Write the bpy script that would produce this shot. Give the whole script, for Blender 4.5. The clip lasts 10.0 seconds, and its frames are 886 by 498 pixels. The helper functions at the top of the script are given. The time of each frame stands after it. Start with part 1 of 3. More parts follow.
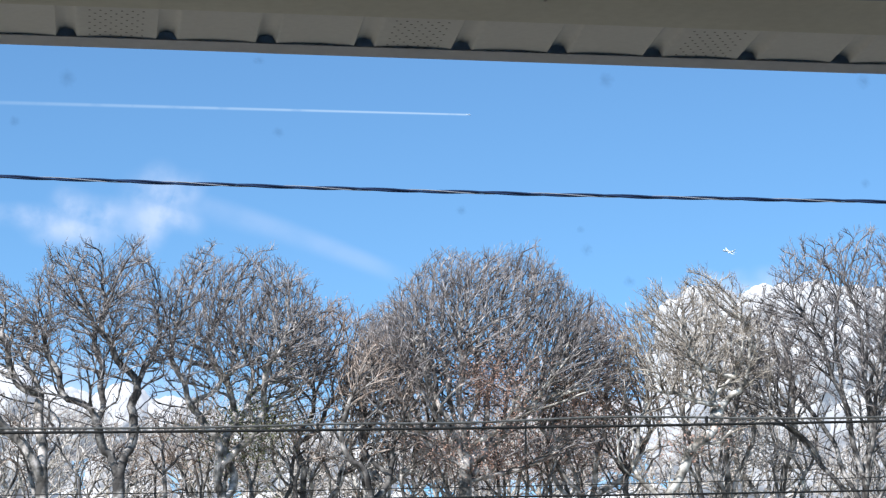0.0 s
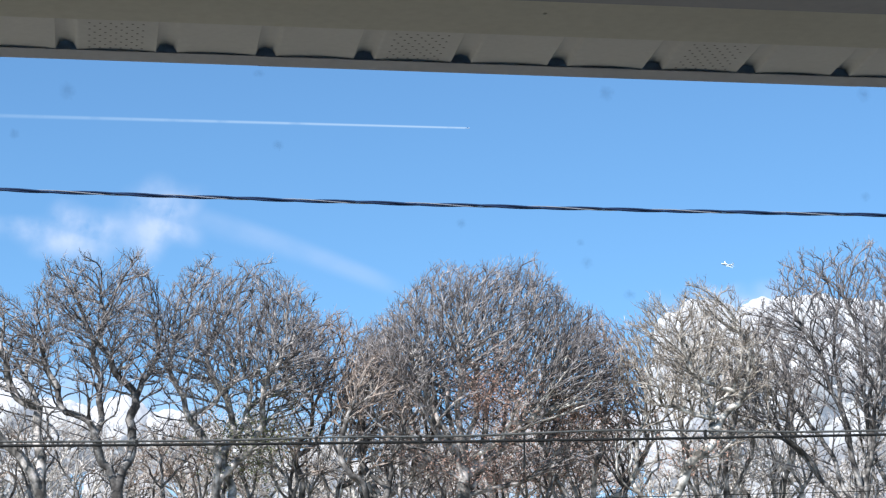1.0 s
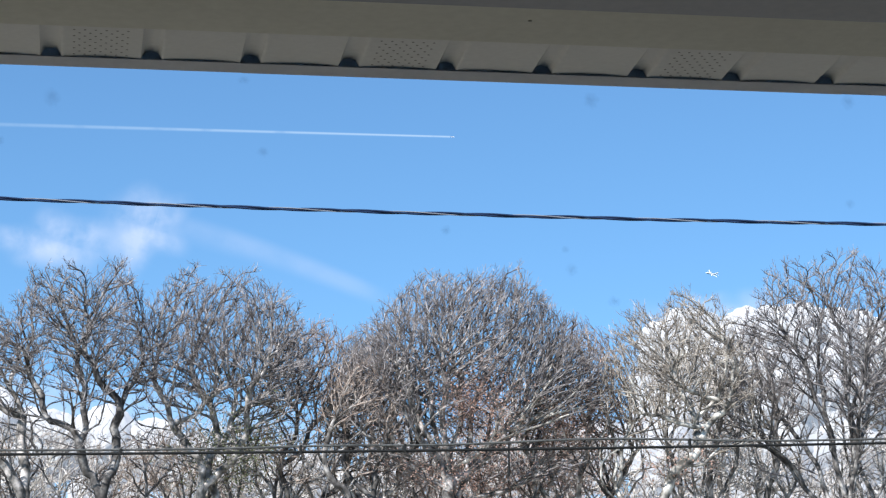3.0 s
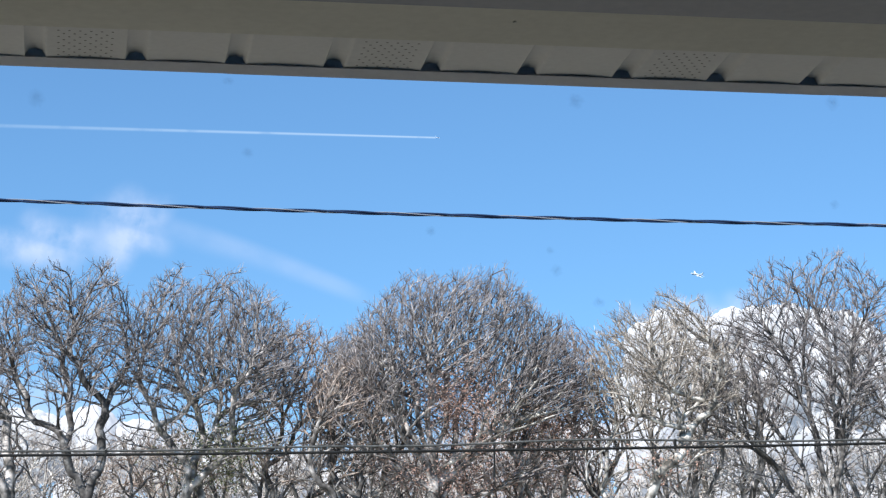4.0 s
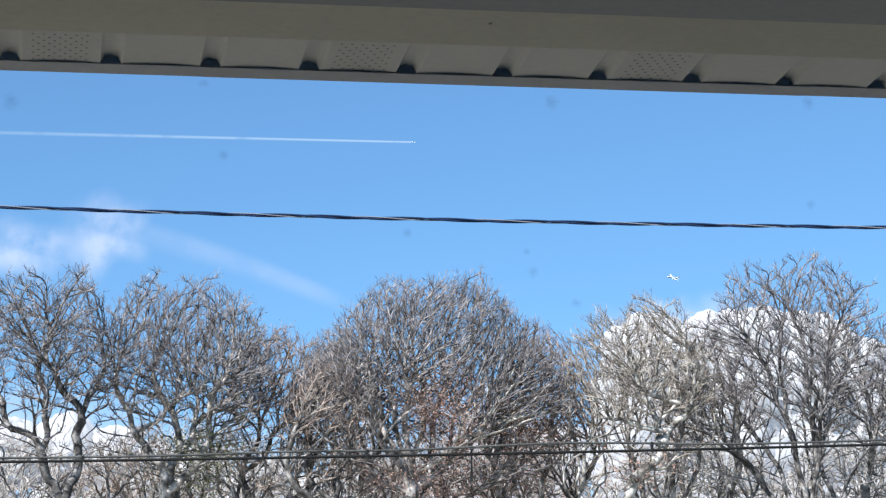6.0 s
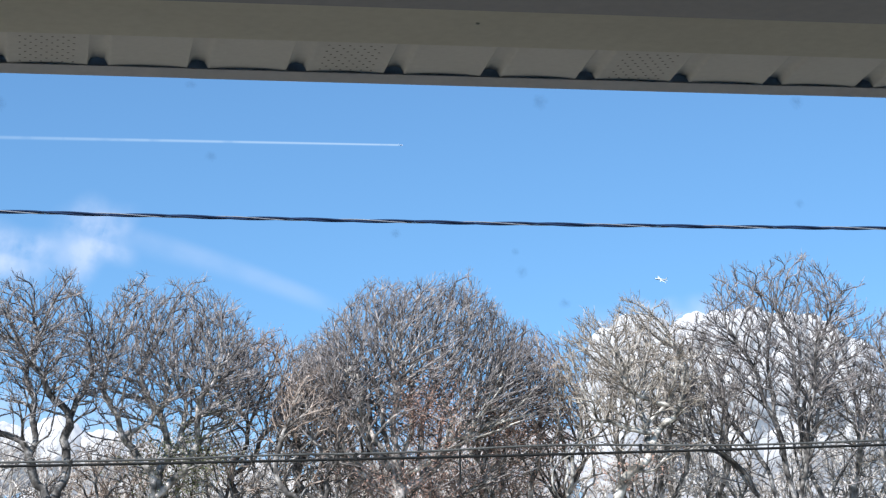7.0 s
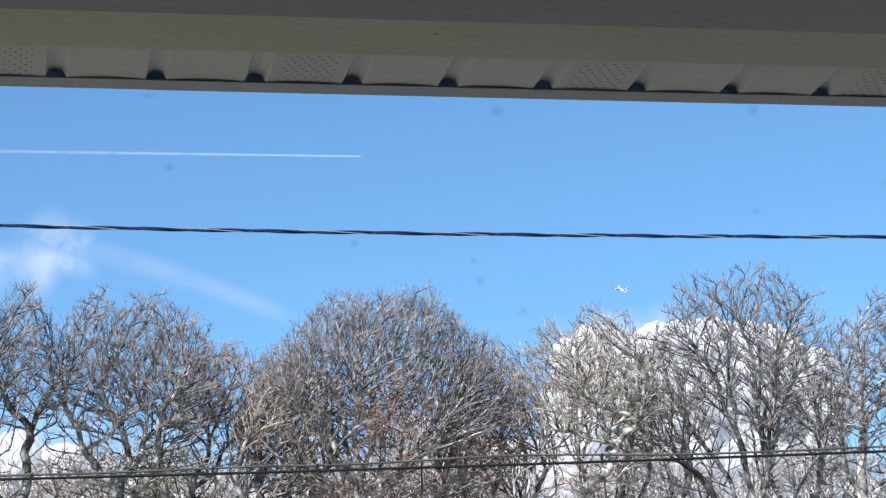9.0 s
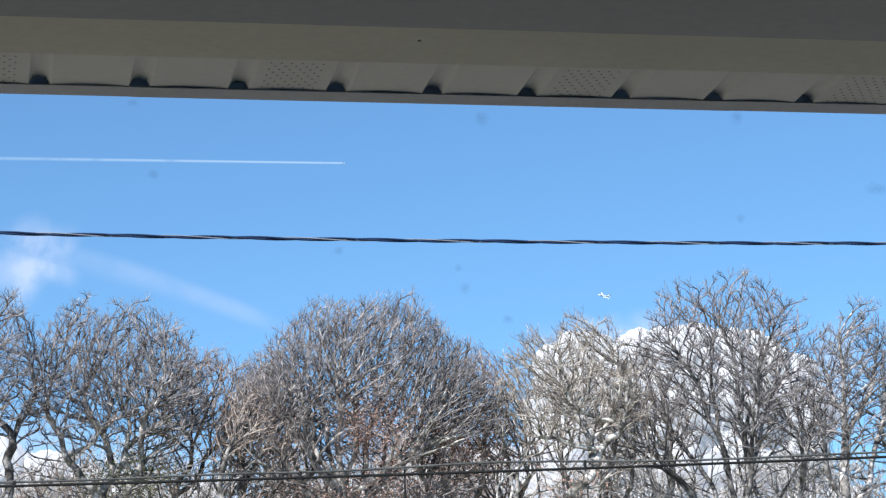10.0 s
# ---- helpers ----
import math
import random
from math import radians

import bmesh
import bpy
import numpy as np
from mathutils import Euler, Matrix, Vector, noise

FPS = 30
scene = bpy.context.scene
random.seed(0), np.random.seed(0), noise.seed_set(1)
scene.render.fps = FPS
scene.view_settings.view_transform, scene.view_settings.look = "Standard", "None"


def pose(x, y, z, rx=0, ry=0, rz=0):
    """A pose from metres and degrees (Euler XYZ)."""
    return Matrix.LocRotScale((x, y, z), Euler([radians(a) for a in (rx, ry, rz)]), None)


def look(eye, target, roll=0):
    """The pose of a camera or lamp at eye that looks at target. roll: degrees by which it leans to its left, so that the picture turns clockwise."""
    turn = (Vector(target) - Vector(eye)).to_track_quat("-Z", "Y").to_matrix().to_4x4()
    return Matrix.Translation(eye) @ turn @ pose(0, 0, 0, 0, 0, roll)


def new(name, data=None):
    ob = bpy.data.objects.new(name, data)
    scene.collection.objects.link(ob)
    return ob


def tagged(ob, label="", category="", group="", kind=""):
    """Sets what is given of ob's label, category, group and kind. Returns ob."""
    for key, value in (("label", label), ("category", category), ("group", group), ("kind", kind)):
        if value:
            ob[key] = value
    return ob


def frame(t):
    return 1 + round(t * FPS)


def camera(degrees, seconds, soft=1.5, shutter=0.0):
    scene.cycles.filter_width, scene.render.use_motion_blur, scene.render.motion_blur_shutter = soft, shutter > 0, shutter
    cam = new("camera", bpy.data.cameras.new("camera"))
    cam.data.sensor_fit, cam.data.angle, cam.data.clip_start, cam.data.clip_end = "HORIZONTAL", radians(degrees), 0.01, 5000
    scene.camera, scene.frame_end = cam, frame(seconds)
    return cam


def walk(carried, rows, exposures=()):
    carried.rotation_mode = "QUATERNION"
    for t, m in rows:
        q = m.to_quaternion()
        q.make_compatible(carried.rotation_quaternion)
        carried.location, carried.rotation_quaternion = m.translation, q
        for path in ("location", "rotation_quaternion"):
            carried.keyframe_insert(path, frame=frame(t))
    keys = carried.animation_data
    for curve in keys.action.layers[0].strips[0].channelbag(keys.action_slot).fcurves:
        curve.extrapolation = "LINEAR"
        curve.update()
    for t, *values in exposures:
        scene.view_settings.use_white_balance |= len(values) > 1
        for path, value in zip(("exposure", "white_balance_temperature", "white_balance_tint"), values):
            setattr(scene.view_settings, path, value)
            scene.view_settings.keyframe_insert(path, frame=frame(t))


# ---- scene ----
cam = camera(19.77, 10.0, soft=1.3)
PATH = [
    (0, (0.0004, -0.0063, 1.7559), (1.339, 9.687, 3.815), -0.26),
    (0.5, (-0.0001, -0.0091, 1.7558), (1.338, 9.679, 3.842), -0.23),
    (1, (-0.0005, -0.0050, 1.7559), (1.342, 9.677, 3.866), -0.24),
    (1.5, (-0.0036, -0.0061, 1.7554), (1.348, 9.671, 3.882), -0.21),
    (2, (-0.0033, -0.0056, 1.7552), (1.360, 9.668, 3.892), -0.20),
    (3.5, (0.0001, -0.0043, 1.7541), (1.428, 9.658, 3.899), -0.32),
    (4, (0.0001, -0.0042, 1.7544), (1.458, 9.653, 3.901), -0.36),
    (4.5, (0.0006, -0.0031, 1.7543), (1.487, 9.649, 3.904), -0.44),
    (5, (0.0020, 0.0004, 1.7545), (1.512, 9.648, 3.907), -0.54),
    (5.5, (0.0002, -0.0012, 1.7538), (1.529, 9.643, 3.911), -0.63),
    (7, (0.0001, 0.0029, 1.7517), (1.598, 9.632, 3.924), -1.05),
    (7.5, (0.0022, 0.0063, 1.7520), (1.632, 9.629, 3.929), -1.13),
    (8, (0.0020, 0.0041, 1.7499), (1.672, 9.619, 3.934), -1.33),
    (8.5, (0.0036, 0.0014, 1.7497), (1.712, 9.607, 3.945), -1.43),
    (9, (0.0008, -0.0030, 1.7490), (1.751, 9.591, 3.960), -1.57),
    (9.5, (-0.0002, 0.0014, 1.7493), (1.786, 9.586, 3.974), -1.67),
    (10, (-0.0001, -0.0003, 1.7501), (1.816, 9.576, 3.985), -1.69),
]
walk(cam, [(t, look(eye, target, roll)) for t, eye, target, roll in PATH], [(0.0, 0.88, 6200, 10), (10.0, 0.88, 6200, 10)])

# ---- world, sun ----
SUN_DIR = Vector((-0.55, -0.50, 0.67)).normalized()
SUN_EL = math.asin(SUN_DIR.z)
SUN_AZ = math.atan2(SUN_DIR.x, SUN_DIR.y)

world = bpy.data.worlds.new("sky")
scene.world = world
world.use_nodes = True
wn, wl = world.node_tree.nodes, world.node_tree.links
sky = wn.new("ShaderNodeTexSky")
sky.sky_type = "NISHITA"
sky.sun_disc = False
sky.sun_elevation = SUN_EL
sky.sun_rotation = SUN_AZ
sky.air_density = 1.0
sky.altitude = 2700
sky.dust_density = 0.0
sky.ozone_density = 1.6
wn["Background"].inputs["Strength"].default_value = 0.0882
clear = wn.new("ShaderNodeMix")
clear.data_type, clear.blend_type = "RGBA", "MULTIPLY"
clear.inputs["Factor"].default_value = 1.0
clear.inputs[7].default_value = (0.72, 0.98, 1.06, 1)
wl.new(sky.outputs["Color"], clear.inputs[6])
wl.new(clear.outputs[2], wn["Background"].inputs["Color"])

sun_data = bpy.data.lights.new("sun", "SUN")
sun_data.energy = 5.0
sun_data.angle = radians(0.5)
sun_data.color = (1.0, 0.95, 0.88)
sun = new("sun", sun_data)
sun.matrix_world = look(SUN_DIR * 50, (0, 0, 0))


# ---- materials ----
def material(name):
    m = bpy.data.materials.new(name)
    m.use_nodes = True
    return m, m.node_tree.nodes, m.node_tree.links, m.node_tree.nodes["Principled BSDF"]


def surface(name, dark, light, scale, rough=0.7, bump=0.2, fine=8.0, bump_size=0.01, spec=0.3):
    """Two colours mixed by noise at two scales, with a bump."""
    m, n, l, p = material(name)
    tc = n.new("ShaderNodeTexCoord")
    a = n.new("ShaderNodeTexNoise")
    a.inputs["Scale"].default_value = scale
    a.inputs["Detail"].default_value = 5
    b = n.new("ShaderNodeTexNoise")
    b.inputs["Scale"].default_value = scale * fine
    b.inputs["Detail"].default_value = 4
    add = n.new("ShaderNodeMath")
    add.operation = "MULTIPLY_ADD"
    add.inputs[1].default_value = 0.45
    half = n.new("ShaderNodeMath")
    half.operation = "MULTIPLY"
    half.inputs[1].default_value = 0.55
    l.new(tc.outputs["Object"], a.inputs["Vector"])
    l.new(tc.outputs["Object"], b.inputs["Vector"])
    l.new(a.outputs["Fac"], half.inputs[0])
    l.new(b.outputs["Fac"], add.inputs[0])
    l.new(half.outputs[0], add.inputs[2])
    r = n.new("ShaderNodeValToRGB")
    r.color_ramp.elements[0].position, r.color_ramp.elements[0].color = 0.35, (*dark, 1)
    r.color_ramp.elements[1].position, r.color_ramp.elements[1].color = 0.65, (*light, 1)
    l.new(add.outputs[0], r.inputs["Fac"])
    l.new(r.outputs["Color"], p.inputs["Base Color"])
    bm_node = n.new("ShaderNodeBump")
    bm_node.inputs["Strength"].default_value = bump
    bm_node.inputs["Distance"].default_value = bump_size
    l.new(b.outputs["Fac"], bm_node.inputs["Height"])
    l.new(bm_node.outputs["Normal"], p.inputs["Normal"])
    p.inputs["Roughness"].default_value = rough
    p.inputs["Specular IOR Level"].default_value = spec
    return m


def wood_skin(name, dark, mid, light, scale, each=0.5):
    """Bark and twigs: every stem has its own tone, from dark wood to pale lichen, with blotches along it. The wide
    range also paints in shade and sunlit highlights.
    """
    m, n, l, p = material(name)
    tc = n.new("ShaderNodeTexCoord")
    geo = n.new("ShaderNodeNewGeometry")
    tex = n.new("ShaderNodeTexNoise")
    tex.inputs["Scale"].default_value = scale
    tex.inputs["Detail"].default_value = 6
    l.new(tc.outputs["Object"], tex.inputs["Vector"])
    spread = n.new("ShaderNodeMapRange")
    spread.inputs["From Min"].default_value, spread.inputs["From Max"].default_value = 0.32, 0.68
    l.new(tex.outputs["Fac"], spread.inputs["Value"])
    mix = n.new("ShaderNodeMath")
    mix.operation = "MULTIPLY_ADD"
    mix.inputs[1].default_value = 1.0 - each
    half = n.new("ShaderNodeMath")
    half.operation = "MULTIPLY"
    half.inputs[1].default_value = each
    l.new(geo.outputs["Random Per Island"], half.inputs[0])
    l.new(spread.outputs[0], mix.inputs[0])
    l.new(half.outputs[0], mix.inputs[2])
    r = n.new("ShaderNodeValToRGB")
    r.color_ramp.elements[0].position, r.color_ramp.elements[0].color = 0.18, (*dark, 1)
    r.color_ramp.elements[1].position, r.color_ramp.elements[1].color = 0.88, (*light, 1)
    e = r.color_ramp.elements.new(0.55)
    e.color = (*mid, 1)
    l.new(mix.outputs[0], r.inputs["Fac"])
    l.new(r.outputs["Color"], p.inputs["Base Color"])
    bump = n.new("ShaderNodeBump")
    bump.inputs["Strength"].default_value = 0.6
    bump.inputs["Distance"].default_value = 0.02
    l.new(tex.outputs["Fac"], bump.inputs["Height"])
    l.new(bump.outputs["Normal"], p.inputs["Normal"])
    p.inputs["Roughness"].default_value = 0.9
    p.inputs["Specular IOR Level"].default_value = 0.25
    return m


VINYL = surface("soffit_vinyl", (0.51, 0.50, 0.465), (0.58, 0.57, 0.53), 6, 0.5, 0.05, 20, 0.001)
ALUMINIUM = surface("coated_aluminium", (0.47, 0.465, 0.475), (0.545, 0.54, 0.55), 9, 0.4, 0.05, 14, 0.001)
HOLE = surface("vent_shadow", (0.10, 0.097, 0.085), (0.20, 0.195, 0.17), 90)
BOARD = surface("trim_board_paint", (0.465, 0.45, 0.368), (0.535, 0.52, 0.43), 5, 0.6, 0.15, 16, 0.002)
FRAME = surface("window_vinyl", (0.155, 0.172, 0.205), (0.195, 0.212, 0.245), 4, 0.45, 0.05, 20, 0.001)
PLASTER = surface("wall_paint", (0.50, 0.49, 0.46), (0.58, 0.57, 0.54), 2, 0.8, 0.1, 30, 0.001)
SIDING = surface("siding_paint", (0.60, 0.60, 0.57), (0.70, 0.70, 0.66), 3, 0.6, 0.1, 12, 0.002)
SHINGLE = surface("roof_shingle", (0.05, 0.05, 0.055), (0.12, 0.115, 0.11), 5, 0.9, 0.5, 12, 0.004)
FLOORING = surface("floor_boards", (0.16, 0.10, 0.06), (0.24, 0.16, 0.10), 3, 0.5, 0.1, 9, 0.002)
BARE_WIRE = surface("bare_wire", (0.16, 0.175, 0.21), (0.24, 0.26, 0.30), 12, 0.5, 0.1, 8, 0.002)
RUBBER = surface("cable_sheath", (0.010, 0.020, 0.052), (0.018, 0.035, 0.082), 12, 0.7, 0.1, 8, 0.002, 0.1)
SHEATH = surface("telecom_sheath", (0.009, 0.0095, 0.010), (0.018, 0.019, 0.019), 12, 0.7, 0.1, 8, 0.002, 0.15)
STEEL = surface("galvanised_strand", (0.035, 0.036, 0.035), (0.11, 0.112, 0.108), 4, 0.5, 0.2, 8, 0.002)
NAIL = surface("nail_head", (0.42, 0.40, 0.35), (0.50, 0.48, 0.42), 80, 0.5)
BARK = wood_skin("bark_grey", (0.065, 0.061, 0.057), (0.23, 0.218, 0.206), (0.62, 0.575, 0.55), 3.2, 0.12)
BARK_DARK = wood_skin("bark_dark", (0.040, 0.037, 0.036), (0.11, 0.104, 0.10), (0.37, 0.355, 0.343), 3.2, 0.12)
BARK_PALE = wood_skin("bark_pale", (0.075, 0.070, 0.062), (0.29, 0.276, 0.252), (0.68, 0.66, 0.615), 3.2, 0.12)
TWIG = wood_skin("twig_grey", (0.072, 0.066, 0.066), (0.18, 0.166, 0.166), (0.445, 0.418, 0.415), 1.6)
TWIG_BROWN = wood_skin("twig_brown", (0.105, 0.080, 0.066), (0.275, 0.222, 0.19), (0.54, 0.47, 0.42), 1.6)
TWIG_PALE = wood_skin("twig_pale", (0.095, 0.083, 0.071), (0.27, 0.241, 0.21), (0.60, 0.555, 0.50), 1.6)
# back and some low trees: haze and sunlight are put into this paler colour
TWIG_FAR = wood_skin("twig_hazed", (0.19, 0.174, 0.162), (0.43, 0.40, 0.376), (0.72, 0.685, 0.65), 1.2)
DEAD_LEAF = surface("dead_leaf", (0.26, 0.155, 0.12), (0.48, 0.325, 0.265), 1.2, 0.8, 0.0, 6)
IVY = surface("evergreen_leaf", (0.05, 0.065, 0.025), (0.13, 0.14, 0.06), 1.2, 0.6, 0.0, 6)
GRASS = surface("winter_grass", (0.18, 0.164, 0.132), (0.30, 0.276, 0.225), 0.3, 0.95, 0.6, 14, 0.05)
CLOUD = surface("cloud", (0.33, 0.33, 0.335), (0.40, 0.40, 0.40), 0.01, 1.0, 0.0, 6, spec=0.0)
# faint glow stands in for light scattered inside the cloud, lifting its shaded side
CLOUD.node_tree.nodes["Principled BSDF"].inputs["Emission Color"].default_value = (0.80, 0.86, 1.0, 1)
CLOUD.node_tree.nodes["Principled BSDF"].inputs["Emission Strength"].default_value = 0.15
PAINT = surface("aircraft_paint", (0.80, 0.81, 0.82), (0.86, 0.87, 0.88), 0.3, 0.3, 0.0, 6)


def vapour(name, peak, size, along, edge, noise_low, noise_high, tint=(0.74, 0.82, 1.0)):
    """Thin vapour: white that lets the sky through, ragged by noise, thinning to its rim (the mesh's UV holds the place across it)."""
    m, n, l, p = material(name)
    n.remove(p)
    uv = n.new("ShaderNodeTexCoord")
    sep = n.new("ShaderNodeSeparateXYZ")
    l.new(uv.outputs["UV"], sep.inputs[0])
    rim = n.new("ShaderNodeMapRange")
    rim.interpolation_type = "SMOOTHSTEP"
    rim.inputs["From Min"].default_value, rim.inputs["From Max"].default_value = 0.0, edge
    l.new(sep.outputs["X"], rim.inputs["Value"])
    ends = n.new("ShaderNodeMapRange")
    ends.interpolation_type = "SMOOTHSTEP"
    ends.inputs["From Min"].default_value, ends.inputs["From Max"].default_value = 0.0, along
    l.new(sep.outputs["Y"], ends.inputs["Value"])
    tex = n.new("ShaderNodeTexNoise")
    tex.inputs["Scale"].default_value = size
    tex.inputs["Detail"].default_value = 6
    l.new(uv.outputs["Object"], tex.inputs["Vector"])
    rag = n.new("ShaderNodeMapRange")
    rag.inputs["From Min"].default_value, rag.inputs["From Max"].default_value = noise_low, noise_high
    l.new(tex.outputs["Fac"], rag.inputs["Value"])
    m1, m2, m3 = (n.new("ShaderNodeMath") for _ in range(3))
    for x in (m1, m2, m3):
        x.operation = "MULTIPLY"
    l.new(rim.outputs[0], m1.inputs[0])
    l.new(ends.outputs[0], m1.inputs[1])
    l.new(m1.outputs[0], m2.inputs[0])
    l.new(rag.outputs[0], m2.inputs[1])
    l.new(m2.outputs[0], m3.inputs[0])
    m3.inputs[1].default_value = peak
    # emission stands in for sunlight on the vapour
    glow = n.new("ShaderNodeEmission")
    glow.inputs["Color"].default_value = (*tint, 1)
    glow.inputs["Strength"].default_value = 0.60
    clear = n.new("ShaderNodeBsdfTransparent")
    mix = n.new("ShaderNodeMixShader")
    l.new(m3.outputs[0], mix.inputs[0])
    l.new(clear.outputs[0], mix.inputs[1])
    l.new(glow.outputs[0], mix.inputs[2])
    l.new(mix.outputs[0], n["Material Output"].inputs["Surface"])
    return m


WISP = vapour("cloud_wisp", 0.66, 0.016, 1.0, 0.8, 0.32, 0.62)
# glowing veil, added to soften hard cloud edges and pale the low sky
HAZE = vapour("cloud_haze", 0.62, 0.014, 1.0, 0.9, 0.25, 0.65, (0.86, 0.90, 1.0))
STREAK = vapour("old_trail", 0.20, 0.010, 0.25, 0.9, 0.15, 0.6)
TRAIL = vapour("fresh_trail", 0.62, 0.03, 1.28, 0.9, 0.1, 0.45, (0.68, 0.85, 1.0))


# ---- building helpers ----
def mesh_of(name, verts, faces, mat, smooth=False):
    """A mesh from arrays: verts (n, 3) and quads (m, 4)."""
    me = bpy.data.meshes.new(name)
    verts, faces = np.asarray(verts, np.float32), np.asarray(faces, np.int32)
    k = faces.shape[1]
    me.vertices.add(len(verts))
    me.vertices.foreach_set("co", verts.ravel())
    me.loops.add(faces.size)
    me.loops.foreach_set("vertex_index", faces.ravel())
    me.polygons.add(len(faces))
    me.polygons.foreach_set("loop_start", np.arange(0, faces.size, k, dtype=np.int32))
    if smooth:
        me.polygons.foreach_set("use_smooth", np.ones(len(faces), bool))
    me.update(calc_edges=True)
    me.materials.append(mat)
    return me


def part(name, bm, mat, parent=None, label=""):
    me = bpy.data.meshes.new(name)
    bm.to_mesh(me)
    bm.free()
    me.materials.append(mat)
    ob = new(name, me)
    ob.parent = parent
    return tagged(ob, label)


def put(name, me, parent=None, label=""):
    ob = new(name, me)
    ob.parent = parent
    return tagged(ob, label)


def box(bm, x0, x1, y0, y1, z0, z1, bevel=0.0):
    r = bmesh.ops.create_cube(bm, size=1.0)
    vs = r["verts"]
    for v in vs:
        v.co = ((x0 + x1) / 2 + v.co.x * (x1 - x0), (y0 + y1) / 2 + v.co.y * (y1 - y0), (z0 + z1) / 2 + v.co.z * (z1 - z0))
    if bevel:
        es = list({e for v in vs for e in v.link_edges})
        bmesh.ops.bevel(bm, geom=es, offset=bevel, segments=2, affect="EDGES", profile=0.5)
    return bm


def slab(name, x0, x1, y0, y1, z0, z1, mat, parent=None, label="", bevel=0.0):
    return part(name, box(bmesh.new(), x0, x1, y0, y1, z0, z1, bevel), mat, parent, label)


def tubes(P, R, sides):
    """Tapered tubes along many lines at once: P (n, k, 3), R (n, k)."""
    n, k = R.shape
    T = np.gradient(P, axis=1)
    T /= np.linalg.norm(T, axis=2, keepdims=True) + 1e-9
    ref = np.where(np.abs(T.mean(1)[:, 2:3]) < 0.8, np.array([[0, 0, 1.0]]), np.array([[1.0, 0, 0]]))[:, None, :]
    U = np.cross(T, ref)
    U /= np.linalg.norm(U, axis=2, keepdims=True) + 1e-9
    V = np.cross(T, U)
    a = np.arange(sides) * 2 * np.pi / sides
    verts = P[:, :, None] + R[:, :, None, None] * (np.cos(a)[:, None] * U[:, :, None] + np.sin(a)[:, None] * V[:, :, None])
    i = np.arange(n * k).reshape(n, k)[:, :-1, None] * sides
    s = np.arange(sides)
    t = (s + 1) % sides
    quads = np.stack([i + s, i + t, i + sides + t, i + sides + s], -1).reshape(-1, 4)
    return verts.reshape(-1, 3), quads


def joined(blocks):
    verts, faces, at = [], [], 0
    for v, f in blocks:
        verts.append(v)
        faces.append(f + at)
        at += len(v)
    return np.concatenate(verts), np.concatenate(faces)


# ---- ground, house shell ----
def ground():
    bm = bmesh.new()
    bmesh.ops.create_grid(bm, x_segments=90, y_segments=90, size=2400)
    for v in bm.verts:
        far = max(0.0, v.co.length - 120)
        v.co.z = -0.02 + 0.004 * far * noise.noise(v.co * 0.004)
    tagged(part("ground", bm, GRASS), "dry winter grass stretching to the horizon", "ground", kind="structure")


ground()

SOFFIT_Y0, EAVE, SOFFIT_Z = 2.10, 2.515, 2.504
PITCH, GROOVE, X0 = 0.1016, 0.0215, 0.0527


def house():
    def wall(name, label, *b):
        tagged(slab(name, *b), label, "wall", kind="structure")

    tagged(slab("floor", -2.2, 3.4, -3.0, 2.10, -0.018, 0.10, FLOORING), "brown board floor of the dim room", "floor", kind="structure")
    tagged(slab("ceiling", -2.2, 3.4, -3.0, 1.94, 2.50, 2.58, PLASTER), "plain painted ceiling of the dim room", "ceiling", kind="structure")
    wall("wall_south", "plain painted wall behind the camera", -2.2, 3.4, -3.15, -3.0, 0.0, 2.58, PLASTER)
    wall("wall_west", "plain painted side wall of the room", -2.35, -2.2, -3.15, 2.10, 0.0, 2.58, PLASTER)
    wall("wall_east", "plain painted side wall of the room", 3.4, 3.55, -3.15, 2.10, 0.0, 2.58, PLASTER)
    bm = bmesh.new()
    box(bm, -2.2, -0.75, 1.94, 2.10, 0.10, 2.62)
    box(bm, 1.75, 3.4, 1.94, 2.10, 0.10, 2.62)
    box(bm, -0.75, 1.75, 1.94, 2.10, 0.10, 0.95)
    box(bm, -0.75, 1.75, 1.94, 2.10, 2.50, 2.62)
    tagged(part("wall_north", bm, SIDING), "pale painted house wall with a wide window opening", "wall", kind="structure")

    win = tagged(new("window_1"), "dark grey vinyl window frame with a few dirt specks", "window", kind="structure")
    slab("head", -0.75, 1.75, 2.02, 2.096, 2.438, 2.498, FRAME, win, bevel=0.0008)
    slab("inner_stop", -0.75, 1.75, 1.945, 2.0198, 2.4368, 2.498, FRAME, win, bevel=0.0008)
    slab("jamb", -0.748, -0.69, 1.95, 2.096, 0.99, 2.436, FRAME, win, bevel=0.003)
    slab("jamb", 1.69, 1.748, 1.95, 2.096, 0.99, 2.436, FRAME, win, bevel=0.003)
    slab("sill", -0.80, 1.80, 1.90, 2.14, 0.952, 0.988, FRAME, win, bevel=0.004)

    bm = bmesh.new()
    v = [bm.verts.new(c) for x in (-2.6, 3.8) for c in ((x, 2.60, 2.66), (x, -0.6, 4.0), (x, -3.8, 2.66), (x, -3.8, 2.58), (x, -0.6, 3.9), (x, 2.60, 2.58))]
    for a in range(6):
        b = (a + 1) % 6
        bm.faces.new((v[a], v[b], v[b + 6], v[a + 6]))
    bm.faces.new(v[5::-1])
    bm.faces.new(v[6:])
    bmesh.ops.recalc_face_normals(bm, faces=bm.faces)
    tagged(part("roof", bm, SHINGLE), "dark shingled gable roof over the eave", "roof", kind="structure")


house()


